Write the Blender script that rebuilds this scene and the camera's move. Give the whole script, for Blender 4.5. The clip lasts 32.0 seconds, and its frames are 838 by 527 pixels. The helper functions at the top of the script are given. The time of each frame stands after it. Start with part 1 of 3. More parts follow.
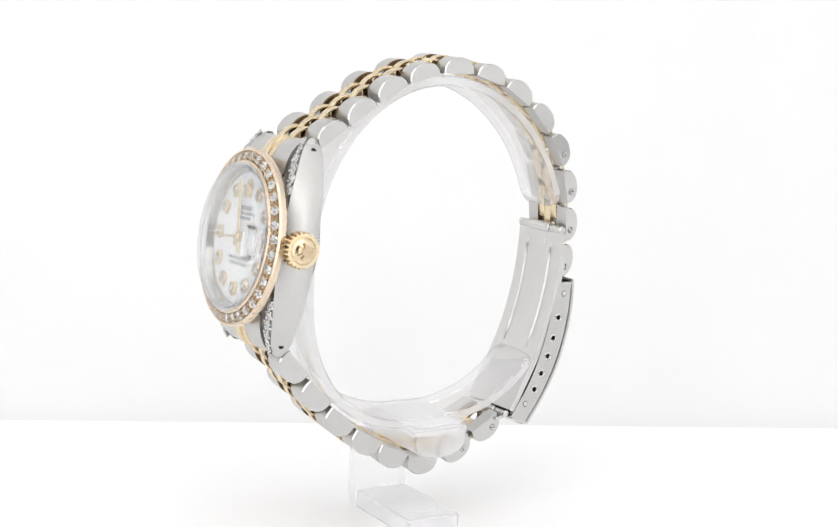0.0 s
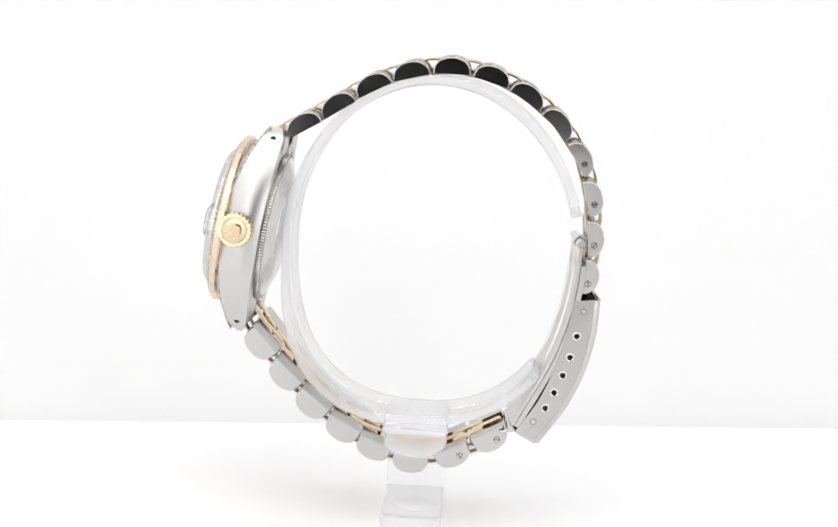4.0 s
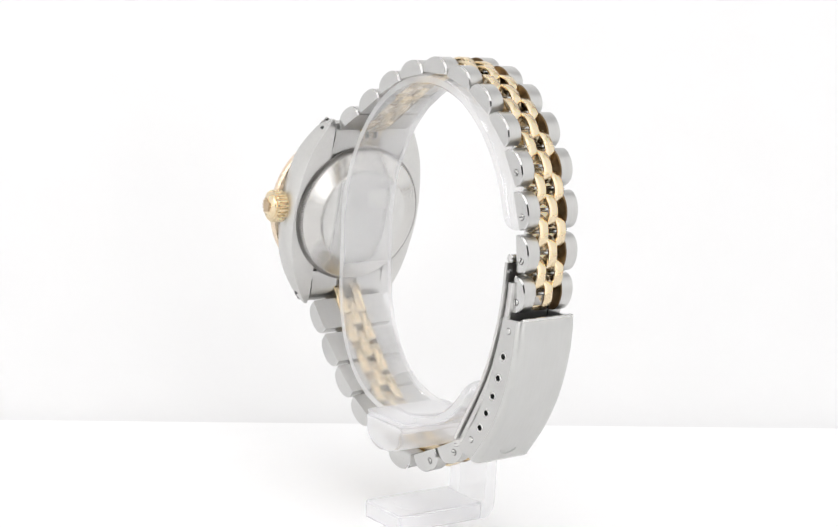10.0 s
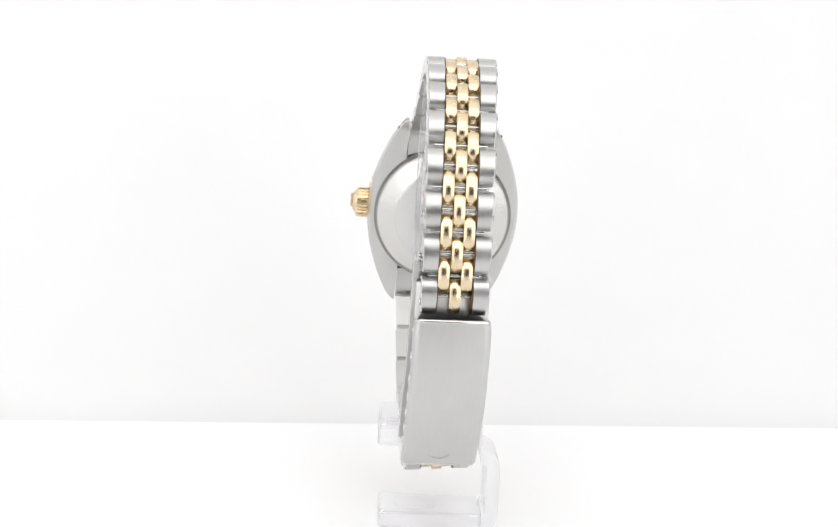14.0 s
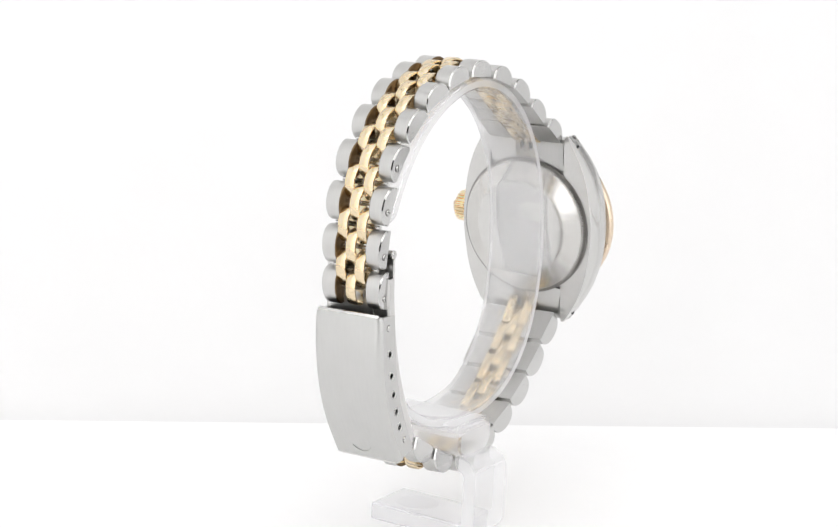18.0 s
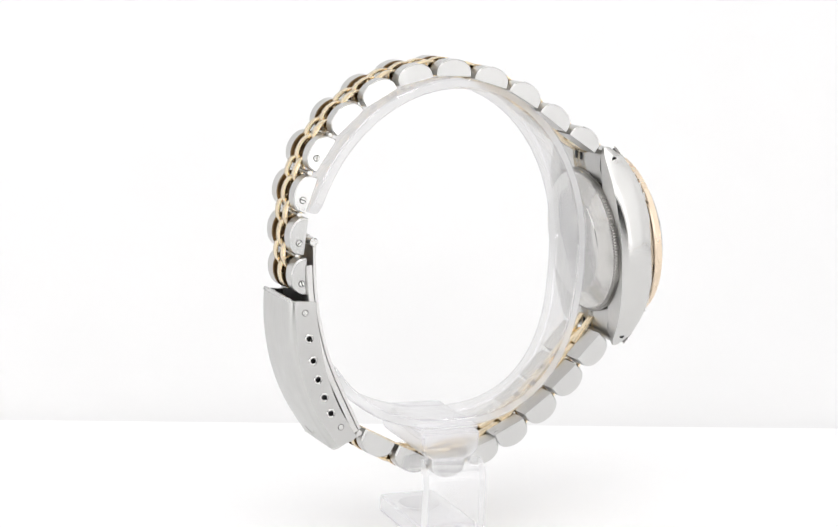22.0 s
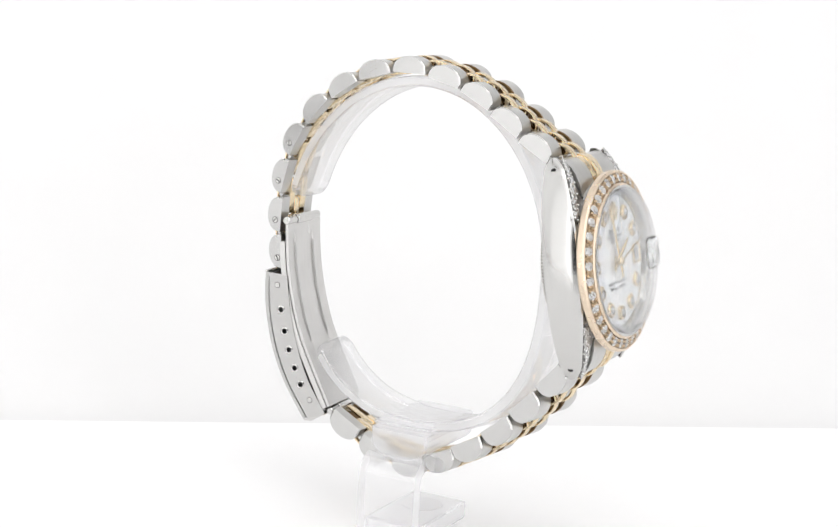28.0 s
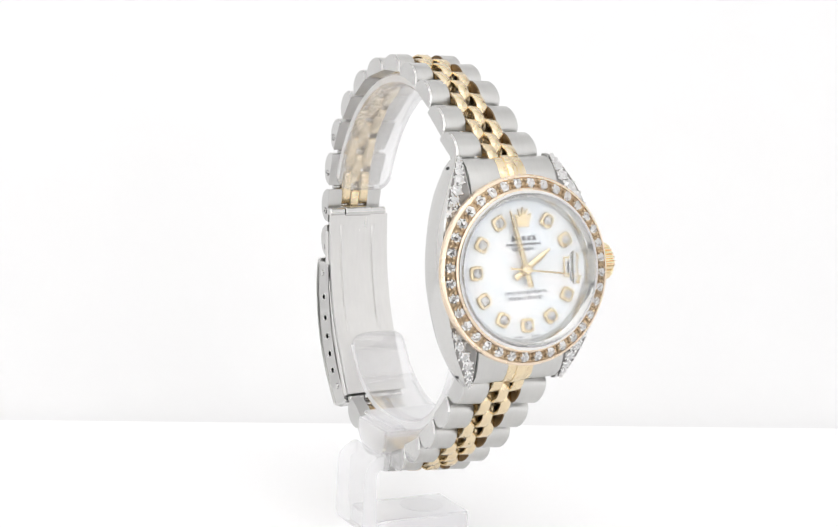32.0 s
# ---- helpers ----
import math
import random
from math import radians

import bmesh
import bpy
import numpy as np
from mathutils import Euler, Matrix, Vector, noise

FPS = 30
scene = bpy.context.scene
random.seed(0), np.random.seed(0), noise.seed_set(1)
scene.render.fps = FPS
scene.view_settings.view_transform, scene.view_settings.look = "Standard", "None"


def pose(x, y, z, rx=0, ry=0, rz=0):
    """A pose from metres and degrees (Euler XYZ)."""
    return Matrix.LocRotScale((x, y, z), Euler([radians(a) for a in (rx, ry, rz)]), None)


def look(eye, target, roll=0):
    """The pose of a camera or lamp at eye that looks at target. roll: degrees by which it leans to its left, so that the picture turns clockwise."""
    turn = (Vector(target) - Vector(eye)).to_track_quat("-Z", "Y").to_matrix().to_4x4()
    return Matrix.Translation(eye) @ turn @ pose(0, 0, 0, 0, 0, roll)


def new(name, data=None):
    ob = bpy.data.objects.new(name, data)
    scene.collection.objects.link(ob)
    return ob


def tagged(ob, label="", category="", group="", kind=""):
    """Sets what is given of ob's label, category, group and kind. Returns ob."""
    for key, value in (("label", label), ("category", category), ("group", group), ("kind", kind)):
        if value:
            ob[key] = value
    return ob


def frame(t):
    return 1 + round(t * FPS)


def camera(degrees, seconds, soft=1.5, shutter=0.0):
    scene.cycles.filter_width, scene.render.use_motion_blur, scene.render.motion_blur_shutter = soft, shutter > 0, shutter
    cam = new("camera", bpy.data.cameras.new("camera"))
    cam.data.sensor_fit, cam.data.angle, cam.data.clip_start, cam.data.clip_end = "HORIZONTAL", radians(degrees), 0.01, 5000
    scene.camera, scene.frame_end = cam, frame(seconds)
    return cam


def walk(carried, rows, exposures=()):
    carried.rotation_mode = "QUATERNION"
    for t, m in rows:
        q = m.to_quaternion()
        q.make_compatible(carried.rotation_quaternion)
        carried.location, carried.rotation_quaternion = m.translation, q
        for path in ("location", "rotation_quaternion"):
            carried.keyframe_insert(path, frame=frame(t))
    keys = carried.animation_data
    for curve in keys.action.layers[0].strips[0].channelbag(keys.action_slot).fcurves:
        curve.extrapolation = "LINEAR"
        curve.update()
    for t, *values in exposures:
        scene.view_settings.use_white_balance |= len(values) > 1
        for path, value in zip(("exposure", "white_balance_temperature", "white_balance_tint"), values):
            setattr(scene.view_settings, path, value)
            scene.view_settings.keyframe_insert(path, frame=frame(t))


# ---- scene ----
MM = 0.001
FLOOR = 40.8                       # height of the turning axis' origin above the table, in mm

# ---- camera ----
cam = camera(29.16, 32.0, soft=1.4)
EYE = Vector((-1.82, -236.5, 40.85 + FLOOR)) * MM
AIM = EYE + Vector((0.0, math.cos(radians(9.96)), -math.sin(radians(9.96)))) * 0.24
walk(cam, [(0.0, look(EYE, AIM, 3.19)), (32.0, look(EYE, AIM, 3.19))])

# ---- light: a white photo box with glowing panels, open to a dark room in front ----
scene.view_settings.exposure = -2.385
world = bpy.data.worlds.new("world")
scene.world = world
world.use_nodes = True
world.node_tree.nodes["Background"].inputs[0].default_value = (0.9, 0.95, 1.0, 1)
world.node_tree.nodes["Background"].inputs[1].default_value = 0.02


def lamp(name, eye, target, sx, sy, watts, colour=(1.0, 0.992, 0.984)):
    data = bpy.data.lights.new(name, "AREA")
    data.shape, data.size, data.size_y, data.energy, data.color = "RECTANGLE", sx, sy, watts, colour
    ob = new(name, data)
    ob.matrix_world = look(eye, target)
    return ob


lamp("ceiling_light", (0, 0.02, 0.55), (0, 0.02, 0), 0.68, 0.40, 3.6)
lamp("side_light", (-0.348, -0.01, 0.25), (0, -0.01, 0.25), 0.36, 0.48, 1.95)
lamp("side_light", (0.348, -0.01, 0.25), (0, -0.01, 0.25), 0.36, 0.48, 1.95)
lamp("front_strip_light", (0, -0.185, 0.42), (0, 0.02, 0.0), 0.60, 0.10, 2.2)
for x, width, watts in ((-0.093, 0.075, 0.54), (0.123, 0.075, 0.54), (-0.236, 0.20, 0.55), (0.255, 0.18, 0.50)):
    lamp("front_fill_light", (x, -0.196, 0.17), (x, 0, 0.17), width, 0.34, watts)
# added fill above the opening to lighten the floor, no known panel
lamp("front_fill_light", (0.015, -0.196, 0.25), (0.015, 0, 0.25), 0.12, 0.18, 0.45)

# ---- materials ----


def material(name, colour, rough=0.5, metal=0.0, noise_scale=0.0, tone=0.0, bump=0.0, stretch=(1, 1, 1), **more):
    """A principled surface whose tone, gloss and relief vary with noise at two scales (noise_scale per metre)."""
    mat = bpy.data.materials.new(name)
    mat.use_nodes = True
    nodes, links = mat.node_tree.nodes, mat.node_tree.links
    b = nodes["Principled BSDF"]
    b.inputs["Base Color"].default_value = (*colour, 1)
    b.inputs["Roughness"].default_value = rough
    b.inputs["Metallic"].default_value = metal
    for key, value in more.items():
        b.inputs[key.replace("_", " ")].default_value = value
    if noise_scale:
        coord = nodes.new("ShaderNodeTexCoord")
        fine_map = nodes.new("ShaderNodeMapping")
        fine_map.inputs["Scale"].default_value = stretch
        links.new(coord.outputs["Object"], fine_map.inputs[0])
        fine, broad = nodes.new("ShaderNodeTexNoise"), nodes.new("ShaderNodeTexNoise")
        fine.inputs["Scale"].default_value, fine.inputs["Detail"].default_value = noise_scale, 3
        broad.inputs["Scale"].default_value, broad.inputs["Detail"].default_value = noise_scale * 0.09, 2
        links.new(fine_map.outputs[0], fine.inputs["Vector"])
        links.new(coord.outputs["Object"], broad.inputs["Vector"])
        add = nodes.new("ShaderNodeMath")
        links.new(fine.outputs[0], add.inputs[0])
        links.new(broad.outputs[0], add.inputs[1])
        low = tuple(c * (1 - tone) for c in colour)
        ramp = nodes.new("ShaderNodeMapRange")
        ramp.inputs[1].default_value, ramp.inputs[2].default_value = 0.6, 1.4
        links.new(add.outputs[0], ramp.inputs[0])
        mix = nodes.new("ShaderNodeMix")
        mix.data_type = "RGBA"
        mix.inputs[6].default_value, mix.inputs[7].default_value = (*low, 1), (*colour, 1)
        links.new(ramp.outputs[0], mix.inputs[0])
        links.new(mix.outputs[2], b.inputs["Base Color"])
        gloss = nodes.new("ShaderNodeMapRange")
        gloss.inputs[3].default_value, gloss.inputs[4].default_value = rough * 1.2, rough * 0.8
        links.new(ramp.outputs[0], gloss.inputs[0])
        links.new(gloss.outputs[0], b.inputs["Roughness"])
        if bump:
            bn = nodes.new("ShaderNodeBump")
            bn.inputs["Strength"].default_value, bn.inputs["Distance"].default_value = bump, 0.00005
            links.new(fine.outputs[0], bn.inputs["Height"])
            links.new(bn.outputs[0], b.inputs["Normal"])
    return mat


STEEL = (0.65, 0.645, 0.63)
brushed = material("brushed_steel", (0.57, 0.566, 0.553), 0.34, 1.0, 3000, 0.05, 0.04, (1, 0.1, 0.1))
brushed_long = material("brushed_steel_plate", (0.575, 0.575, 0.562), 0.37, 1.0, 3500, 0.03, 0.02, (1, 0.1, 0.1))
end_polish = material("polished_link_end", (0.60, 0.597, 0.587), 0.14, 1.0, 500, 0.06, 0.0)
flank_steel = material("worn_flank_steel", (0.62, 0.615, 0.60), 0.36, 1.0, 1800, 0.05, 0.05)
back_steel = material("case_back_steel", (0.64, 0.63, 0.61), 0.2, 1.0, 900, 0.06, 0.0)
polished = material("polished_steel", (0.56, 0.556, 0.545), 0.06, 1.0, 500, 0.06, 0.0)
case_polish = material("polished_case_steel", (0.62, 0.616, 0.603), 0.19, 1.0, 500, 0.06, 0.0)
blade_steel = material("blade_steel", (0.66, 0.652, 0.64), 0.32, 1.0, 2600, 0.05, 0.02, (1, 0.15, 0.15))
satin = material("satin_steel", STEEL, 0.20, 1.0, 2200, 0.08, 0.1)
gold = material("yellow_gold", (0.80, 0.665, 0.455), 0.26, 1.0, 700, 0.08, 0.0)
bead_gold = material("brown_bead_gold", (0.62, 0.48, 0.33), 0.3, 1.0, 1500, 0.2)
date_white = material("date_disc_white", (0.82, 0.81, 0.79), 0.5, 0.0, 900, 0.05)
rose = material("rose_gold", (0.79, 0.655, 0.51), 0.27, 1.0, 600, 0.06, 0.0)
dark_gold = material("brown_gold", (0.55, 0.42, 0.27), 0.35, 1.0, 1500, 0.3)
# dark tone for recesses and narrow gaps, their shade put into the colour
dark_metal = material("recess_shade_metal", (0.30, 0.29, 0.28), 0.35, 1.0, 900, 0.2)
# dark brown standing in for dim reflections in the gaps between links
gap_shade = material("gap_shade_gold", (0.22, 0.145, 0.075), 0.42, 1.0, 1500, 0.4)
# near black: the shade inside holes and slots is put into the colour
hole_dark = material("hole_inside", (0.012, 0.012, 0.013), 0.6, 0.0, 900, 0.2)
ink = material("dial_ink", (0.16, 0.16, 0.18), 0.5, 0.0, 900, 0.1)
# wall white lowered below the floor's: its weaker light is put into the colour
backdrop_white = material("shaded_white_backdrop", (0.80, 0.80, 0.803), 0.8, 0.0, 40, 0.015, 0.0)
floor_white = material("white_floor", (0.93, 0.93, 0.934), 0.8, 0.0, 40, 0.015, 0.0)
board_white = material("white_board", (0.93, 0.93, 0.934), 0.8, 0.0, 40, 0.015, 0.0)
panel_grey = material("light_panel_grey", (0.40, 0.40, 0.405), 0.7, 0.0, 40, 0.03)
dark_room = material("dark_room", (0.05, 0.052, 0.058), 0.8, 0.0, 6, 0.3)


def clear(name, ior, tint=(1, 1, 1), bend=1.0, cloud=0.0):
    """Clear glass or plastic: see-through with a Fresnel gloss; bend is the share that refracts as a thick body."""
    mat = bpy.data.materials.new(name)
    mat.use_nodes = True
    nodes, links = mat.node_tree.nodes, mat.node_tree.links
    nodes.remove(nodes["Principled BSDF"])
    g = nodes.new("ShaderNodeBsdfGlass")
    g.inputs["Color"].default_value = (*tint, 1)
    g.inputs["Roughness"].default_value, g.inputs["IOR"].default_value = 0.0, ior
    if bend >= 1:
        links.new(g.outputs[0], nodes["Material Output"].inputs[0])
        return mat
    thin, gloss, rim = nodes.new("ShaderNodeBsdfTransparent"), nodes.new("ShaderNodeBsdfGlossy"), nodes.new("ShaderNodeLayerWeight")
    thin.inputs[0].default_value = (*tint, 1)
    gloss.inputs["Roughness"].default_value = 0.02
    rise, share = nodes.new("ShaderNodeMath"), nodes.new("ShaderNodeMapRange")
    rise.operation, rise.inputs[1].default_value = "POWER", 3.0
    share.inputs[3].default_value, share.inputs[4].default_value = 0.04, 0.75
    links.new(rim.outputs["Facing"], rise.inputs[0])
    links.new(rise.outputs[0], share.inputs[0])
    coat, mix = nodes.new("ShaderNodeMixShader"), nodes.new("ShaderNodeMixShader")
    links.new(share.outputs[0], coat.inputs[0])
    links.new(thin.outputs[0], coat.inputs[1])
    links.new(gloss.outputs[0], coat.inputs[2])
    mix.inputs[0].default_value = bend
    links.new(coat.outputs[0], mix.inputs[1])
    links.new(g.outputs[0], mix.inputs[2])
    haze, veil = nodes.new("ShaderNodeBsdfTranslucent"), nodes.new("ShaderNodeMixShader")
    haze.inputs[0].default_value = (0.97, 0.97, 0.98, 1)
    veil.inputs[0].default_value = cloud
    links.new(mix.outputs[0], veil.inputs[1])
    milk, body = nodes.new("ShaderNodeBsdfDiffuse"), nodes.new("ShaderNodeMixShader")   # haze scatters both ways
    milk.inputs[0].default_value = (0.97, 0.97, 0.98, 1)
    links.new(haze.outputs[0], body.inputs[1])
    links.new(milk.outputs[0], body.inputs[2])
    links.new(body.outputs[0], veil.inputs[2])
    links.new(veil.outputs[0], nodes["Material Output"].inputs[0])
    return mat


acrylic = clear("clear_acrylic", 1.42, (0.996, 0.996, 0.999), 0.08, 0.14)
# stronger white cloud stands in for light guided out of the cut sides
acrylic_side = clear("acrylic_cut_side", 1.42, (0.994, 0.994, 0.998), 0.08, 0.46)
acrylic_edge = clear("acrylic_bevel", 1.48, (0.98, 0.98, 0.99), 0.28, 0.15)
acrylic_block = clear("acrylic_block", 1.42, (0.997, 0.997, 0.999), 0.12, 0.34)
lens_glass = clear("magnifier_glass", 1.5, (0.995, 0.998, 0.998))
sapphire = clear("watch_glass", 1.4, (0.995, 0.998, 0.998), 0.06)
glass_rim = clear("watch_glass_rim", 1.5, (0.93, 0.93, 0.955), 0.12)
diamond = clear("diamond", 2.2)
_n, _l = diamond.node_tree.nodes, diamond.node_tree.links
_gloss, _mix = _n.new("ShaderNodeBsdfGlossy"), _n.new("ShaderNodeMixShader")
_gloss.inputs["Roughness"].default_value = 0.03
# many small facets: each cell leans its own way, its share of returned light put into colour
_c, _cell, _geo = _n.new("ShaderNodeTexCoord"), _n.new("ShaderNodeTexVoronoi"), _n.new("ShaderNodeNewGeometry")
_cell.inputs["Scale"].default_value = 3600
_l.new(_c.outputs["Object"], _cell.inputs["Vector"])
_off, _amp, _sum, _nor = (_n.new("ShaderNodeVectorMath") for _ in range(4))
_off.operation, _off.inputs[1].default_value = "SUBTRACT", (0.5, 0.5, 0.5)
_amp.operation, _amp.inputs[3].default_value = "SCALE", 0.6
_sum.operation, _nor.operation = "ADD", "NORMALIZE"
_l.new(_cell.outputs["Color"], _off.inputs[0])
_l.new(_off.outputs[0], _amp.inputs[0])
_l.new(_amp.outputs[0], _sum.inputs[0])
_l.new(_geo.outputs["Normal"], _sum.inputs[1])
_l.new(_sum.outputs[0], _nor.inputs[0])
_l.new(_nor.outputs[0], _gloss.inputs["Normal"])
_split, _tone = _n.new("ShaderNodeSeparateColor"), _n.new("ShaderNodeValToRGB")
_l.new(_cell.outputs["Color"], _split.inputs[0])
_l.new(_split.outputs[0], _tone.inputs[0])
_tone.color_ramp.elements[0].color, _tone.color_ramp.elements[1].color = (0.32, 0.31, 0.31, 1), (0.97, 0.97, 0.97, 1)
_tone.color_ramp.elements[1].position = 0.7
_l.new(_tone.outputs[0], _gloss.inputs["Color"])
_mix.inputs[0].default_value = 0.68
# plain white share standing in for light returned inside the stone
_glow, _all = _n.new("ShaderNodeBsdfDiffuse"), _n.new("ShaderNodeMixShader")
_glow.inputs[0].default_value, _all.inputs[0].default_value = (0.95, 0.95, 0.95, 1), 0.06
_l.new(_n["Glass BSDF"].outputs[0], _mix.inputs[1])
_l.new(_gloss.outputs[0], _mix.inputs[2])
_l.new(_mix.outputs[0], _all.inputs[1])
_l.new(_glow.outputs[0], _all.inputs[2])
_l.new(_all.outputs[0], _n["Material Output"].inputs[0])

# mother of pearl: pale cloud of white, blue-grey and rose, under a clear coat
pearl = material("mother_of_pearl", (0.86, 0.87, 0.87), 0.25, 0.0, Coat_Weight=0.5)
_n, _l = pearl.node_tree.nodes, pearl.node_tree.links
_c, _v, _r = _n.new("ShaderNodeTexCoord"), _n.new("ShaderNodeTexNoise"), _n.new("ShaderNodeValToRGB")
_v.inputs["Scale"].default_value, _v.inputs["Detail"].default_value, _v.inputs["Distortion"].default_value = 190, 4, 1.2
_l.new(_c.outputs["Object"], _v.inputs["Vector"])
_l.new(_v.outputs[0], _r.inputs[0])
_r.color_ramp.elements[0].position, _r.color_ramp.elements[0].color = 0.30, (0.79, 0.83, 0.88, 1)
_r.color_ramp.elements[1].position, _r.color_ramp.elements[1].color = 0.62, (0.91, 0.90, 0.91, 1)
_e = _r.color_ramp.elements.new(0.48)
_e.color = (0.86, 0.88, 0.895, 1)
_l.new(_r.outputs[0], _n["Principled BSDF"].inputs["Base Color"])

# ---- mesh helpers; all lengths in mm ----


def part(name, bm, mat, parent=None, label="", smooth=35, m=None):
    """Links a bmesh drawn in mm as one mesh object under a thing or a part."""
    bmesh.ops.recalc_face_normals(bm, faces=bm.faces)
    me = bpy.data.meshes.new(name)
    bm.transform(Matrix.Scale(MM, 4))
    bm.to_mesh(me)
    bm.free()
    return placed(name, me, mat, parent, label, smooth, m)


def placed(name, me, mat, parent=None, label="", smooth=35, m=None):
    if not me.materials:
        me.materials.append(mat)
        for poly in me.polygons:
            poly.use_smooth = smooth > 0
        if smooth > 0:
            me.set_sharp_from_angle(angle=radians(smooth))
    ob = new(name, me)
    ob.parent = parent
    if m is not None:
        m = m.copy()
        m.translation = m.translation * MM
        ob.matrix_basis = m
    return tagged(ob, label)


def loft(bm, rings, closed=True, caps=True):
    """Skins a row of equally long point rings."""
    vs = [[bm.verts.new(q) for q in ring] for ring in rings]
    n = len(vs[0])
    for a, b in zip(vs, vs[1:]):
        for i in range(n if closed else n - 1):
            j = (i + 1) % n
            bm.faces.new((a[i], a[j], b[j], b[i]))
    if caps:
        bm.faces.new(vs[0])
        bm.faces.new(list(reversed(vs[-1])))
    return vs


def lathe(bm, profile, steps=72, m=Matrix.Identity(4), close=False):
    """Turns (radius, height) pairs round z, then moves the result by m."""
    rings = []
    for r, h in profile:
        rings.append([m @ Vector((r * math.cos(2 * math.pi * i / steps), r * math.sin(2 * math.pi * i / steps), h)) for i in range(steps)])
    if close:
        rings.append(rings[0])
        vs = [[bm.verts.new(q) for q in ring] for ring in rings[:-1]]
        vs.append(vs[0])
        for a, b in zip(vs, vs[1:]):
            for i in range(steps):
                j = (i + 1) % steps
                bm.faces.new((a[i], a[j], b[j], b[i]))
    else:
        loft(bm, rings)


def box(bm, x0, x1, y0, y1, z0, z1, bevel=0.0, segments=2, m=Matrix.Identity(4)):
    c = bmesh.ops.create_cube(bm, size=1.0)
    for v in c["verts"]:
        v.co = Vector((x0 + (v.co.x + 0.5) * (x1 - x0), y0 + (v.co.y + 0.5) * (y1 - y0), z0 + (v.co.z + 0.5) * (z1 - z0)))
    if bevel:
        edges = list({e for v in c["verts"] for e in v.link_edges})
        out = bmesh.ops.bevel(bm, geom=edges, offset=bevel, segments=segments, affect="EDGES", profile=0.5)
        verts = {v for f in out["faces"] for v in f.verts} | {v for v in c["verts"] if v.is_valid}
    else:
        verts = set(c["verts"])
    seen = set()
    for v in verts:
        for f in v.link_faces:
            seen.update(f.verts)
    bmesh.ops.transform(bm, matrix=m, verts=list(seen))


# ---- the photo box ----
def structure(name, bm, mat, label, category):
    ob = part(name, bm, mat, None, label)
    return tagged(ob, category=category, kind="structure")


TABLE = -0.008                     # the turntable sits flush in the paper
SKEW = math.tan(radians(9.5))      # the paper hangs a little askew to the camera
sweep = [(-199, TABLE), (-100, TABLE), (30, TABLE), (55, TABLE)]
y, z = 55.0, TABLE
for k in range(40):
    a = radians(50) * min(1.0, k / 8) + radians(30) * max(0.0, (k - 8) / 31)
    step = 2.2 if k < 8 else 11.0
    y, z = y + step * math.cos(a), z + step * math.sin(a)
    sweep.append((y, z))
BACK = y
sweep += [(BACK, 560)]


def sheet(name, profile, mat, label, category):
    bm = bmesh.new()
    under = [(y + 0.3, z - 0.3) for y, z in reversed(profile)]
    loft(bm, [[Vector((x, y + SKEW * x * max(0.0, min(1.0, (y + 100) / 130)), z)) for y, z in profile + under] for x in (-351, 351)])
    structure(name, bm, mat, label, category)


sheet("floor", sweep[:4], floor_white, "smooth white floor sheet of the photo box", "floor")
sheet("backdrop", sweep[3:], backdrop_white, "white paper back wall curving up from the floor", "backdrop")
for name, x in (("wall_west", -1), ("wall_east", 1)):
    bm = bmesh.new()
    box(bm, min(x * 352, x * 360), max(x * 352, x * 360), -200, 460, -20, 560)
    structure(name, bm, panel_grey, "pale grey inner wall of the photo box", "wall")
bm = bmesh.new()
box(bm, -360, 360, -200, 460, 560, 566)
structure("ceiling", bm, panel_grey, "pale grey ceiling of the photo box", "ceiling")
for name, x0, x1, z0, z1 in (("wall_south_1", -352, -48, -20, 560), ("wall_south_2", 78, 352, -20, 560), ("wall_south_3", -48, 78, 150, 560), ("wall_south_4", -48, 78, -20, 22)):
    bm = bmesh.new()
    box(bm, x0, x1, -206, -200, z0, z1)
    structure(name, bm, floor_white, "white front flap beside the camera opening", "wall")
bm = bmesh.new()
box(bm, -340, 340, -760, -206.5, -20, 560)
bmesh.ops.delete(bm, geom=[f for f in bm.faces if f.calc_center_median().y > -300], context="FACES_ONLY")
structure("wall_room", bm, dark_room, "dark unlit room in front of the photo box", "wall")

# ---- display stand ----
XM = -2.55                         # the watch's middle plane, beside the turning axis


def holder(name, label, category):
    ob = tagged(new(name), label, category)
    ob.location.z = FLOOR * MM
    return ob


table = new("turntable")
tagged(table, "round matt white turntable plate", "turntable")
bm = bmesh.new()
lathe(bm, [(0.5, -4), (49, -4), (49, -0.0), (48, 0), (0.5, 0)], 128)
part("plate", bm, board_white, table)
bm = bmesh.new()
lathe(bm, [(49, -4), (52.6, -4), (52.6, -0.0075), (51.5, -0.005), (50.5, -0.003), (49, -0.0005)], 128, close=True)
part("rim", bm, board_white, table)

stand = holder("display_stand", "clear acrylic bracelet stand with an open cuff", "stand")
Y0, Y1 = -5.4, 3.8


def clear_part(name, bm, label="", cut=(1,), body=acrylic):
    ob = part(name, bm, body, stand, label, 30)
    ob.data.materials.append(acrylic_side if body == acrylic else acrylic_block)
    ob.data.materials.append(acrylic_edge)
    for poly in ob.data.polygons:
        n = poly.normal
        sideways = max(n[a] * n[a] for a in cut) if cut else 0.0
        poly.material_index = 1 if sideways > 0.92 else 2 if sideways > 0.06 and max(abs(q) for q in n) < 0.97 else 0
    ob.visible_shadow = False
    return ob


bm = bmesh.new()
box(bm, -9.55, 6.0, Y0, Y1, -FLOOR + 0.06, -38.0, 0.35)
clear_part("base", bm, cut=(0, 1), body=acrylic_block)
bm = bmesh.new()
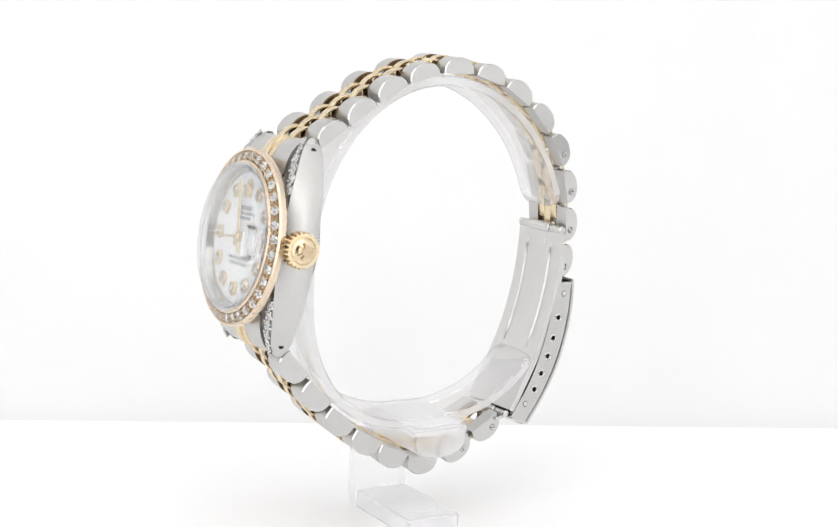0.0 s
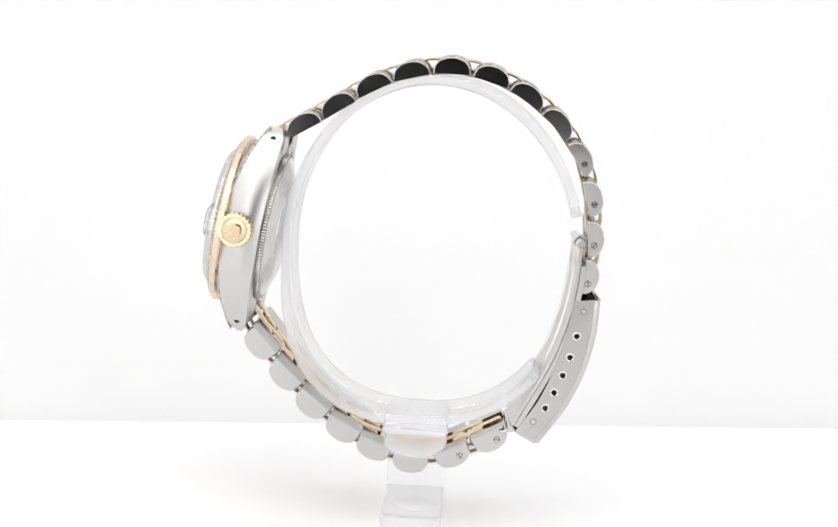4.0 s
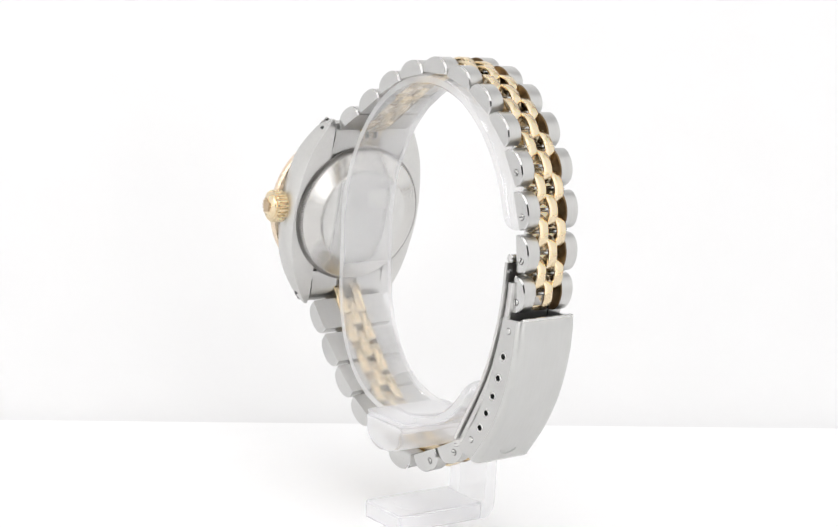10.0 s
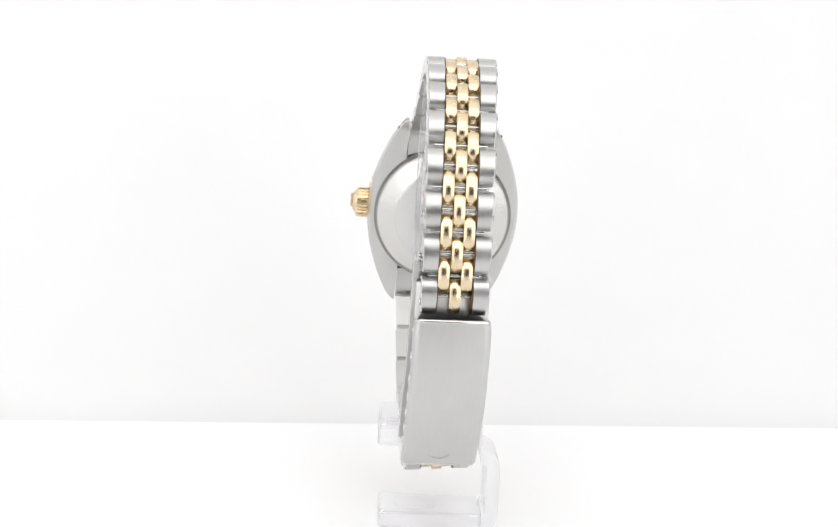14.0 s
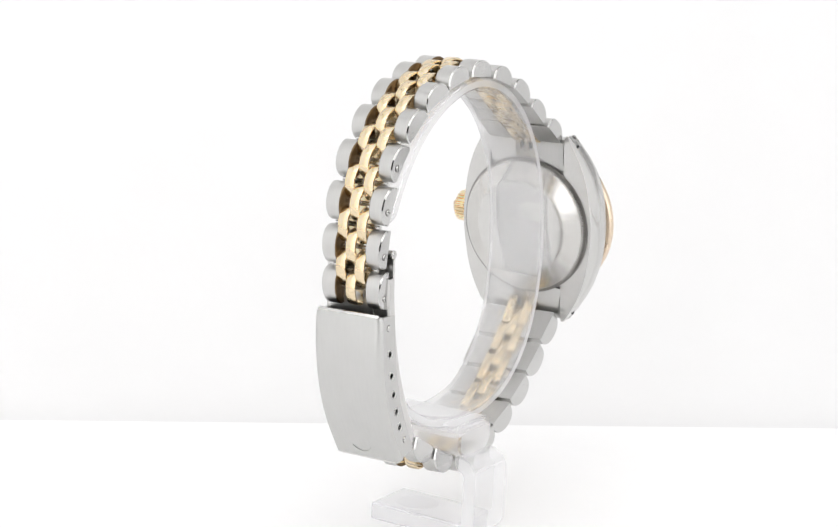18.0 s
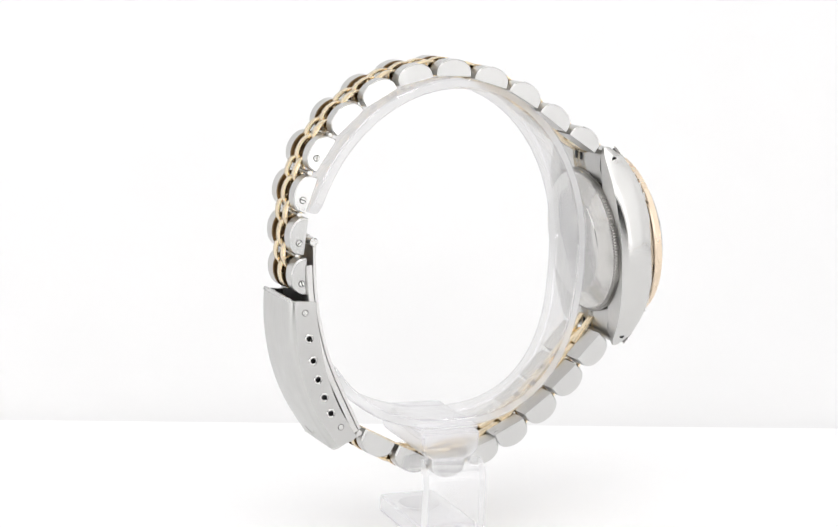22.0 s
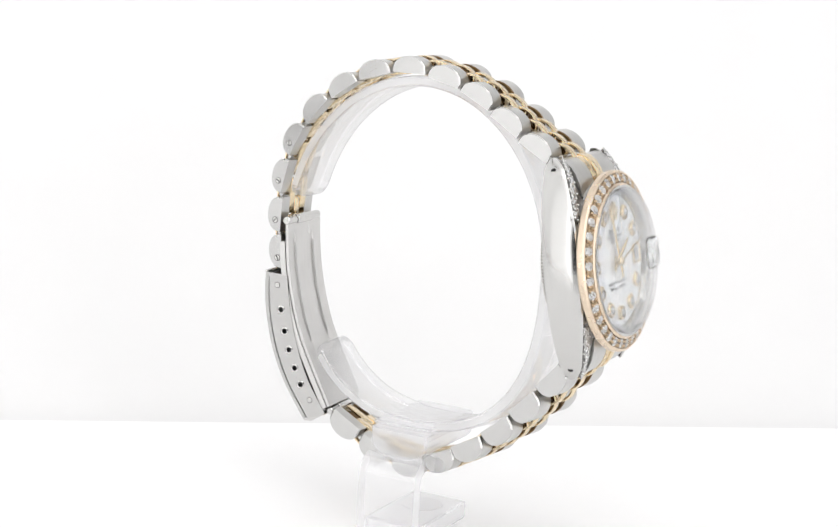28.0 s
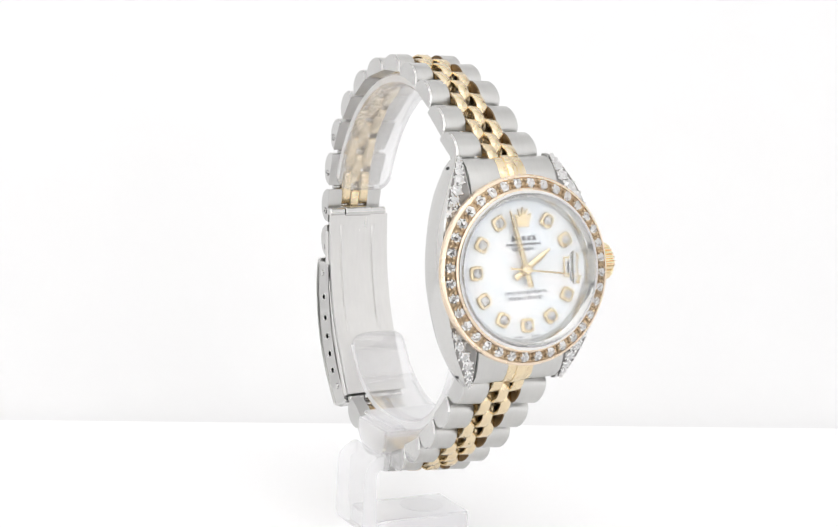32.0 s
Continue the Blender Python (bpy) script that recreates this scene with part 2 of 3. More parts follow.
lathe(bm, [(0.05, -0.02), (3.3, -0.02), (3.2, 0.08), (0.05, 0.1)], 40, Matrix.Translation((0.4, -0.5, -38.0)))
pad = part("pad", bm, acrylic_block, stand, "frosted round pad on the base")
pad.visible_shadow = False
# riser: a strip bent up from the base and over into the loop
bm = bmesh.new()
outer, inner = [], []
for k in range(7):
    a = radians(180 + 90 * (1 - k / 6))
    outer.append((-9.6 + 2.4 * math.cos(a), -38.3 + 2.4 * math.sin(a)))
    inner.append((-9.6 + 0.4 * math.cos(a), -37.7 + 0.4 * math.sin(a)))
for k in range(9):
    a = radians(180 - 90 * k / 8)
    outer.append((-9.0 + 3.0 * math.cos(a), -31.0 + 3.0 * math.sin(a)))
    inner.append((-9.0 + 1.0 * math.cos(a), -31.0 + 1.0 * math.sin(a)))
outline = outer + inner[::-1]
loft(bm, [[Vector((x, y, z)) for x, z in outline] for y in (Y0, Y1)])
clear_part("riser", bm)
# saddle under the cuff, round below, with two stacked plates clamping the cuff on it
bm = bmesh.new()
under = [(Y0, -24.4)] + [((Y0 + Y1) / 2 - 4.6 * math.cos(a), -26.4 - 2.4 * math.sin(a)) for a in [math.pi * k / 16 for k in range(17)]] + [(Y1, -24.4)]
loft(bm, [[Vector((x, (Y0 + Y1) / 2 + (y - (Y0 + Y1) / 2) * q, -25.5 + (z + 25.5) * q)) for y, z in under] for x, q in ((-9.0, 0.93), (-8.7, 1.0), (6.3, 1.0), (6.6, 0.93))])
clear_part("saddle", bm, cut=(0,), body=acrylic_block)
for x0, x1, grow, z0, z1 in ((-8.4, 6.5, 0.25, -25.3, -24.3), (-8.0, 6.4, 0.15, -24.2, -23.5)):
    bm = bmesh.new()
    box(bm, x0, x1, Y0 - grow, Y1 + grow, z0, z1, 0.28)
    clear_part("clamp_plate", bm, cut=(0, 1), body=acrylic_block)
# cuff: an open oval band
bm = bmesh.new()
CY, CZ, RY, RZ, CT = -0.3, 1.5, 21.95, 26.0, 1.5
rings = []
G0, G1 = 14.5, 321.5
stops = [G0 + d for d in (0, 0.3, 0.8, 1.6, 2.6, 4.0)] + [G0 + (G1 - G0) * k / 66 for k in range(1, 66)] + [G1 - d for d in (4.0, 2.6, 1.6, 0.8, 0.3, 0)]
for g in sorted(stops):
    a = radians(g)
    c, s = math.cos(a), math.sin(a)
    if s < 0:                  # fuller below than a true oval
        k = 0.79 if c < 0 else 0.9
        c, s = math.copysign(abs(c) ** k, c), -abs(s) ** k
    ry = RY + 0.8 * max(0.0, c) if s > 0 else RY
    run = min(min(g - G0, G1 - g) * 0.42, 2.2)
    half = 4.35 - 2.2 + math.sqrt(max(2.2 ** 2 - (2.2 - run) ** 2, 0.01))
    o = Vector((0, CY + ry * c, CZ + RZ * s))
    i = Vector((0, CY + (ry - CT) * c, CZ + (RZ - CT) * s))
    xm = XM - 0.1 + (2.6 * ((g - 180) / 141) ** 1.5 - 0.2 if g > 180 else max(0.0, 0.9 * (1 - g / 70)))   # the lower tail turns towards the crown side
    row = []
    out = (o - i).normalized() * (1.0 * math.sin(math.pi * min(1.0, (g - 185) / 95)) if g > 185 else 0.0)   # bulges below on the crown side
    for q, h in ((o, half - 0.25), (o.lerp(i, 0.2), half), (o.lerp(i, 0.8), half), (i, half - 0.25)):
        row.append(Vector((xm + 0.5 + h, q.y + out.y, q.z + out.z)))
    for q, h in ((i, half - 0.25), (o.lerp(i, 0.8), half), (o.lerp(i, 0.2), half), (o, half - 0.25)):
        row.append(Vector((xm - h, q.y, q.z)))
    rings.append(row)
loft(bm, rings)
clear_part("cuff", bm, cut=(0,))

# ---- wristwatch ----
watch = holder("wristwatch", "two-tone steel and gold wristwatch with diamond bezel and pearl dial", "watch")
TILT = 8.8
HEAD = Matrix.Translation((-2.5, -25.6, 3.4)) @ Matrix.Rotation(radians(-1.3), 4, "Z") @ Matrix.Rotation(radians(90 - TILT), 4, "X") @ Matrix.Rotation(radians(2.0), 4, "Z")
# in the head's own space: x to the crown, y towards twelve, z out of the dial


def head(name, bm, mat, parent=None, label="", smooth=35, m=None):
    """A part of the watch head, drawn in the head's own space."""
    if m is not None:
        bm.transform(m)
    bm.transform(HEAD)
    return part(name, bm, mat, parent or watch, label, smooth)


def spread(u):
    """Half width of the case at the height u."""
    a = abs(u)
    return 12.35 - 0.0212 * a * a


def front(u):
    return 4.1 - 3.3 * (abs(u) / 15.3) ** 2.4


def chamfer(u):
    """How far the edges of the case side are rounded at the height u; less on the slim lugs."""
    q = max(0.0, min(1.0, (abs(u) - 3.0) / 8.5))
    return 1.0 - 0.84 * q * q * (3 - 2 * q)


def rear(u):
    return -1.2 - 0.2 * (abs(u) / 15.3) ** 2


bm = bmesh.new()
for side in (1, -1):
    rings = []
    for k in range(41):
        u = -15.3 + 30.6 * k / 40
        w, f, r = spread(u), front(u), rear(u)
        trim = 0.9 if k in (0, 40) else 0.3 if k in (1, 39) else 0.0
        f, r, w = f - trim, r + trim * 0.6, w - trim * 0.3
        i = 6.65
        d = f - r
        c = chamfer(u)
        if side < 0:
            ring = [(i, r), (w - 0.62 * c, r), (w - 0.40 * c, r + d * 0.06), (w - 0.09 * c, r + d * 0.18), (w, r + d * 0.28), (w + 0.02, r + d * 0.42), (w + 0.01, r + d * 0.58), (w - 0.05 * c, r + d * 0.74), (w - 0.17 * c, r + d * 0.87), (w - 0.42 * c, r + d * 0.97), (w - 0.7 * c, f), (i, f)]
        else:
            ring = [(i, r), (w - 0.62 * c, r), (w - 0.42 * c, r + d * 0.06), (w - 0.17 * c, r + d * 0.18), (w - 0.05 * c, r + d * 0.28), (w, r + d * 0.40), (w - 0.03 * c, r + d * 0.50), (w - 0.16 * c, r + d * 0.62), (w - 0.44 * c, r + d * 0.80), (w - 0.70 * c, r + d * 0.95), (w - 0.85 * c, f), (i, f)]
        rings.append([Vector((side * x, u, z)) for x, z in ring])
    loft(bm, rings)
lathe(bm, [(0.5, -0.3), (11.6, -0.3), (11.6, 4.05), (0.5, 4.05)], 96)
case = head("case", bm, case_polish, label="polished steel case with diamond-set lugs", smooth=30)

case.data.materials.append(flank_steel)
inward = HEAD.to_3x3() @ Vector((0, 0, -1))
for poly in case.data.polygons:    # the crown side and the rear of the lugs are worn to a satin finish
    if poly.center.x > (XM + 7.2) * MM and poly.normal.x > 0.5 or poly.normal.dot(inward) > 0.85:
        poly.material_index = 1

# lug holes at the spring bar ends, their shade put into dark plugs
for side in (1, -1):
    for u in (13.6, -13.6):
        bm = bmesh.new()
        m = Matrix.Translation((side * (spread(u) - 0.12), u, 0.0)) @ Matrix.Rotation(radians(90) * side, 4, "Y")
        lathe(bm, [(0.05, -0.3), (0.42, -0.3), (0.42, 0.02), (0.36, 0.14), (0.05, 0.14)], 16, m)
        head("lug_hole", bm, hole_dark, case)

# end pieces between the lugs: steel with a gold middle
for end in (1, -1):
    for name, x0, x1, lift, mat in (("end_link", -6.55, 6.55, 0.0, brushed), ("gold_end_link", -1.95, 1.95, 0.16, gold)):
        bm = bmesh.new()
        rings = []
        for k in range(7):
            x = x0 + (x1 - x0) * k / 6
            e = 0.1 if k in (0, 6) else 0
            top = [(9.8, 3.2), (11.4, 3.0), (12.8, 2.55), (13.9, 1.9), (14.7, 1.05), (15.0, 0.1)]
            low = [(14.8, -0.9), (14.0, -1.35), (12.5, -1.5), (9.8, -1.0)]
            rings.append([Vector((x, end * (u + lift * 0.6 * (u > 13)), z + lift - e)) for u, z in top] + [Vector((x, end * u, z)) for u, z in low])
        loft(bm, rings)
        head(name, bm, mat)
    bm = bmesh.new()
    rings = []
    for x, e in ((-0.68, 0.12), (-0.5, 0.0), (0.5, 0.0), (0.68, 0.12)):
        ridge = [(11.2, 3.0), (12.8, 2.58), (13.9, 1.95), (14.7, 1.1), (15.1, 0.1)]
        rings.append([Vector((x, end * (u + 0.12), z + 0.34 - e)) for u, z in ridge] + [Vector((x, end * (u - 0.4), z - 0.3)) for u, z in ridge[::-1]])
    loft(bm, rings)
    head("gold_ridge", bm, gold)
    for x in (-0.75, 0.75):
        bm = bmesh.new()
        box(bm, x - 0.3, x + 0.3, end * 13.2 - 0.55, end * 13.2 + 0.55, -1.56, -1.35)
        head("slot", bm, hole_dark)

# case back: fluted ring, bright bevel, plain middle
bm = bmesh.new()
steps = 600
prof = [(9.0, -0.3), (10.95, -0.35), (10.95, -1.95), (10.6, -2.05)]
rings = []
for r, h in prof:
    ring = []
    for i in range(steps):         # every second tooth is cut away
        q, a = r - (0.15 if i % 4 > 1 and r > 10.9 else 0.0), 2 * math.pi * i / steps
        ring.append(Vector((q * math.cos(a), q * math.sin(a), h)))
    rings.append(ring)
loft(bm, rings)
bm.faces.ensure_lookup_table()
# flute bottoms get the dark metal as painted shade
for f in bm.faces:
    c = f.calc_center_median()
    if 10.72 < math.hypot(c.x, c.y) < 10.83 and abs(f.normal.z) < 0.3:
        f.material_index = 1
back_ring = head("case_back", bm, back_steel, label="fluted screw-down steel case back", smooth=20)
back_ring.data.materials.append(dark_metal)
# dark ring drawn where the gap beside the case is in shadow
bm = bmesh.new()
lathe(bm, [(10.5, -1.22), (11.2, -1.22), (11.2, -1.36), (10.5, -1.36)], 96, close=True)
head("seam", bm, dark_metal, back_ring, "dark ring painting the shadow gap round the case back")
bm = bmesh.new()
lathe(bm, [(0.2, -1.5), (10.6, -1.8), (10.45, -2.08), (10.2, -2.18), (9.2, -2.56), (7.95, -3.0), (7.8, -3.05), (0.2, -3.1)], 128)
head("bevel", bm, back_steel, back_ring, "bright bevel", 20)
bm = bmesh.new()
lathe(bm, [(0.2, -3.0), (7.75, -3.0), (7.7, -3.12), (7.4, -3.18), (4, -3.24), (0.2, -3.27)], 96)
head("back_disc", bm, satin, back_ring, "satin flat middle")

# faint bright L shapes on the back, modelled in place of a reflection
for pts in (((1.3, 2.0, 1.3, -1.2), (1.3, -1.2, -0.1, -1.2)), ((-1.6, 2.3, -1.6, -1.0), (-1.6, 2.3, -0.6, 2.3))):
    bm = bmesh.new()
    for x0, y0, x1, y1 in pts:
        box(bm, min(x0, x1) - 0.16, max(x0, x1) + 0.16, min(y0, y1) - 0.16, max(y0, y1) + 0.16, -3.285, -3.2)
    head("reflection_mark", bm, end_polish, back_ring, "faint bright mark in place of a reflection")

# bezel with stones
bm = bmesh.new()
lathe(bm, [(10.3, 4.0), (12.35, 4.0), (12.6, 4.25), (12.6, 4.95), (12.42, 5.15), (12.2, 5.18), (12.12, 5.0), (10.85, 5.42), (10.8, 5.72), (10.6, 5.9), (10.3, 5.9)], 144, close=True)
bezel = head("bezel", bm, rose, label="rose gold bezel set with round diamonds", smooth=30)
bm = bmesh.new()
lathe(bm, [(12.10, 4.9), (12.10, 5.03), (10.87, 5.44), (10.87, 5.3)], 144, close=True)
head("stone_channel", bm, dark_gold, bezel, "dark brown-gold channel between the stones")


def gem(size, steps=8):
    """A round brilliant: table, crown facets, girdle and pavilion."""
    b = bmesh.new()
    rows = []
    for r, h, shift in ((0.42, 0.30, 0), (0.66, 0.20, 0.5), (0.84, 0.20, 0), (1.0, 0.02, 0.5), (1.0, -0.03, 0.5), (0.06, -0.7, 0)):
        rows.append([b.verts.new((size * r * math.cos(2 * math.pi * (i + shift) / steps), size * r * math.sin(2 * math.pi * (i + shift) / steps), size * h)) for i in range(steps)])
    for a, c in zip(rows, rows[1:]):
        for i in range(steps):
            j = (i + 1) % steps
            b.faces.new((a[i], a[j], c[j]))
            b.faces.new((a[i], c[j], c[i]))
    b.faces.new(rows[0])
    b.faces.new(list(reversed(rows[-1])))
    bmesh.ops.recalc_face_normals(b, faces=b.faces)
    me = bpy.data.meshes.new("gemstone")
    b.transform(Matrix.Scale(MM, 4))
    b.to_mesh(me)
    b.free()
    return me


bezel_gem, unit_gem, dial_gem = gem(0.72), gem(1.0), gem(0.60, 10)
STONES = 36
cone = math.atan2(0.5, 1.4)
prongs = bmesh.new()
for i in range(STONES):
    a = 2 * math.pi * (i + 0.5) / STONES
    m = HEAD @ Matrix.Rotation(a, 4, "Z") @ Matrix.Translation((11.47, 0, 5.36)) @ Matrix.Rotation(cone, 4, "Y") @ Matrix.Rotation(0.7 * i, 4, "Z")
    placed("gemstone", bezel_gem, diamond, bezel, "", 0, m)
    for r, z in ((11.76, 5.28), (11.19, 5.46)):
        for da in (-0.028, 0.028):
            bmesh.ops.create_icosphere(prongs, subdivisions=1, radius=0.28, matrix=Matrix.Rotation(a + math.pi / STONES + da, 4, "Z") @ Matrix.Translation((r, 0.0, z)))
tagged(head("prong_bead", prongs, bead_gold, bezel, "tiny gold setting beads"), kind="stuff")

# stones on the lugs, set between beads in a dark channel that narrows to the tip
for side in (1, -1):
    for end in (1, -1):
        bm = bmesh.new()
        rings = []
        for k in range(13):
            u = 6.9 + 8.1 * k / 12
            x0, x1 = 6.78, spread(u) - 0.85 * chamfer(u) - 0.06
            rings.append([Vector((side * x, end * u, front(u) + z)) for x, z in ((x0, 0.03), (x1, 0.03), (x1, -0.3), (x0, -0.3))])
        loft(bm, rings)
        head("stone_channel", bm, dark_metal, case)
        beads = bmesh.new()
        for k, (u, size) in enumerate(((7.9, 0.78), (9.35, 0.84), (10.8, 0.86), (12.2, 0.78), (13.4, 0.64), (14.3, 0.5), (14.95, 0.34))):
            x0, x1 = 6.78, spread(u) - 0.85 * chamfer(u) - 0.06
            x = (x0 + x1) / 2 if k > 2 else x1 - 0.72 - 0.16 * k
            slope = math.atan2(front(u + 0.1) - front(u - 0.1), 0.2)
            turn = Matrix.Translation((side * x, end * u, front(u) + 0.08)) @ Matrix.Rotation(slope * end, 4, "X")
            placed("lug_gemstone", unit_gem, diamond, case, "", 0, HEAD @ turn @ Matrix.Rotation(k * 1.3 + side, 4, "Z") @ Matrix.Scale(size, 4))
            for q in range(6):
                at = math.pi / 6 + q * math.pi / 3
                bmesh.ops.create_icosphere(beads, subdivisions=1, radius=0.2 * size + 0.05, matrix=turn @ Matrix.Translation((size * 1.02 * math.cos(at), size * 1.02 * math.sin(at), 0.02)))
        tagged(head("lug_bead", beads, satin, case, "tiny steel setting beads"), kind="stuff")

# rehaut, dial, crystal
bm = bmesh.new()
lathe(bm, [(9.1, 4.35), (10.5, 4.35), (10.5, 6.05), (10.15, 6.05), (9.75, 5.6), (9.6, 5.55), (9.15, 4.6)], 96, close=True)
head("inner_ring", bm, satin, label="polished ring round the dial")
bm = bmesh.new()
lathe(bm, [(0.2, 4.2), (9.6, 4.2), (9.6, 4.5), (0.2, 4.5)], 96)
dial = head("dial", bm, pearl, label="mother-of-pearl dial with diamond hour markers")
bm = bmesh.new()
lathe(bm, [(0.2, 5.9), (10.0, 5.75), (10.12, 5.85), (10.12, 6.5), (9.75, 6.82), (6, 6.95), (0.2, 7.0)], 96)
glass = head("crystal", bm, sapphire, label="clear domed watch glass", smooth=40)
glass.visible_shadow = False
glass.data.materials.append(glass_rim)
axis = HEAD.to_3x3() @ Vector((0, 0, 1))
for poly in glass.data.polygons:
    poly.material_index = int(abs(poly.normal.dot(axis)) < 0.9)
bm = bmesh.new()
rings = []
for s, h in ((1.0, 6.86), (1.0, 7.05), (0.9, 7.32), (0.6, 7.52), (0.25, 7.6)):
    rings.append([Vector((7.5 + s * 2.05 * math.copysign(abs(math.cos(a)) ** 0.5, math.cos(a)), s * 2.3 * math.copysign(abs(math.sin(a)) ** 0.5, math.sin(a)), h)) for a in [2 * math.pi * i / 32 for i in range(32)]])
loft(bm, rings)
lens = head("date_lens", bm, lens_glass, glass, "raised magnifier over the date", 40)
lens.visible_shadow = False

for hour in (1, 2, 4, 5, 6, 7, 8, 9, 10, 11):
    a = radians(90 - 30 * hour)
    bm = bmesh.new()
    rings = []
    for s, h in ((0.92, 4.48), (0.98, 4.75), (0.88, 4.92), (0.62, 4.96), (0.56, 4.80)):
        rings.append([Vector((s * math.copysign(abs(math.cos(b)) ** 0.55, math.cos(b)), s * math.copysign(abs(math.sin(b)) ** 0.55, math.sin(b)), h)) for b in [2 * math.pi * i / 20 for i in range(20)]])
    loft(bm, rings)
    mark = head("hour_marker", bm, gold, dial, "gold cup with a round diamond", 30, Matrix.Translation((7.3 * math.cos(a), 7.3 * math.sin(a), 0)) @ Matrix.Rotation(a, 4, "Z"))
    placed("marker_gemstone", dial_gem, diamond, dial, "", 0, HEAD @ Matrix.Translation((7.3 * math.cos(a), 7.3 * math.sin(a), 4.95)) @ Matrix.Rotation(hour, 4, "Z"))

# applied emblem at twelve: a plain fan of five points
bm = bmesh.new()
fan = [(-0.75, -0.9), (0.75, -0.9), (0.85, -0.45)]
for k in range(5):
    a = radians(35 + 27.5 * k)
    tip = (1.45 * math.cos(a), -0.45 + 1.5 * math.sin(a))
    b = a + radians(13.7)
    fan.append(tip)
    if k < 4:
        fan.append((0.75 * math.cos(b), -0.45 + 0.8 * math.sin(b)))
fan.append((-0.85, -0.45))
fan = [(x * 1.08, y * 1.35) for x, y in fan]
loft(bm, [[Vector((x, 6.9 + y, z)) for x, y in fan] for z in (4.48, 4.8)])
head("emblem", bm, gold, dial, "plain gold fan-shaped emblem", 0)
# date window at three
bm = bmesh.new()
box(bm, 6.1, 8.4, -1.25, 1.25, 4.48, 4.58, 0.03, 1)
date = head("date_window", bm, date_white, dial, "white date disc in a gold window")
for y0, y1 in ((-1.35, -1.15), (1.15, 1.35)):
    bm = bmesh.new()
    box(bm, 6.0, 8.5, y0, y1, 4.5, 4.72, 0.04, 1)
    head("date_frame", bm, gold, date)
for x0, x1 in ((6.0, 6.2), (8.3, 8.5)):
    bm = bmesh.new()
    box(bm, x0, x1, -1.15, 1.15, 4.5, 4.71, 0.04, 1)
    head("date_frame", bm, gold, date)
for x in (6.8, 7.6):               # the day, as two plain bars
    bm = bmesh.new()
    box(bm, x - 0.2, x + 0.2, -0.75, 0.75, 4.57, 4.6)
    head("date_bar", bm, ink, date)


def hand(name, angle, length, tail, width, z, taper=0.35, tail_width=None):
    bm = bmesh.new()
    tw = tail_width or width
    out = [(-tw / 2, -tail), (tw / 2, -tail), (width / 2, 0), (width / 2 * 0.95, length * 0.6), (width / 2 * taper, length), (-width / 2 * taper, length), (-width / 2 * 0.95, length * 0.6), (-width / 2, 0)]
    mid = [Vector((x * 0.3, y, z + 0.16)) for x, y in out]
    loft(bm, [[Vector((x, y, z)) for x, y in out], [Vector((x, y, z + 0.06)) for x, y in out], mid])
    if angle is None:          # drawn at its own hub, so that it can turn
        return part(name, bm, gold, dial, "", 15, HEAD)
    return head(name, bm, gold, dial, "", 15, Matrix.Rotation(radians(-angle), 4, "Z"))


hand("hour_hand", 56, 4.6, 1.9, 0.85, 4.85)
hand("minute_hand", -15, 8.2, 2.4, 0.80, 5.1)
second_hand = hand("second_hand", None, 8.3, 2.6, 0.26, 5.35, 0.5, 0.34)
bm = bmesh.new()
lathe(bm, [(0.05, 4.5), (0.7, 4.5), (0.7, 5.4), (0.5, 5.6), (0.05, 5.65)], 24)
head("hand_boss", bm, gold, dial)


def bar(x0, x1, y, h, z=4.5):
    bm = bmesh.new()
    box(bm, x0, x1, y - h / 2, y + h / 2, z, z + 0.03)
    head("printed_bar", bm, ink, dial)


# maker's lines under twelve, as bars
for x in (-1.75, -0.95, -0.15, 0.65, 1.4):
    bar(x, x + 0.5, 4.15, 0.62)
for k in range(16):
    if k != 6:
        bar(-2.56 + 0.33 * k, -2.34 + 0.33 * k, 3.38, 0.34)
for k in range(8):
    bar(-1.68 + 0.43 * k, -1.38 + 0.43 * k, 2.74, 0.42)


def words(text, size, y, parent, wide):
    data = bpy.data.curves.new("words", "FONT")
    data.body, data.size, data.align_x, data.align_y, data.extrude = text, size, "CENTER", "CENTER", 0.01
    tmp = new("words", data)
    bpy.context.view_layer.update()
    me = bpy.data.meshes.new_from_object(tmp)
    bpy.data.objects.remove(tmp)
    bm = bmesh.new()
    bm.from_mesh(me)
    span = max(v.co.x for v in bm.verts) - min(v.co.x for v in bm.verts)
    bm.transform(Matrix.Translation((0, y, 4.525)) @ Matrix.Diagonal((wide / span, 1, 1, 1)))
    return head("printed_words", bm, ink, parent, "small dark printed words", 0)


words("SUPERLATIVE CHRONOMETER", 0.62, -3.0, dial, 6.6)
words("OFFICIALLY CERTIFIED", 0.62, -3.75, dial, 5.4)
bar(-1.9, -0.7, -8.8, 0.13)
bar(0.7, 1.9, -8.8, 0.13)

# crown
bm = bmesh.new()
m = Matrix.Translation((-0.55, 0.25, 2.1)) @ Matrix.Rotation(radians(90), 4, "Y") @ Matrix.Diagonal((0.97, 0.97, 1, 1))
lathe(bm, [(0.05, 11.8), (1.5, 11.8), (1.5, 12.9), (0.05, 12.9)], 32, m)
crown = head("crown", bm, gold, label="fluted yellow gold winding crown")
bm = bmesh.new()
steps = 96
rings = []
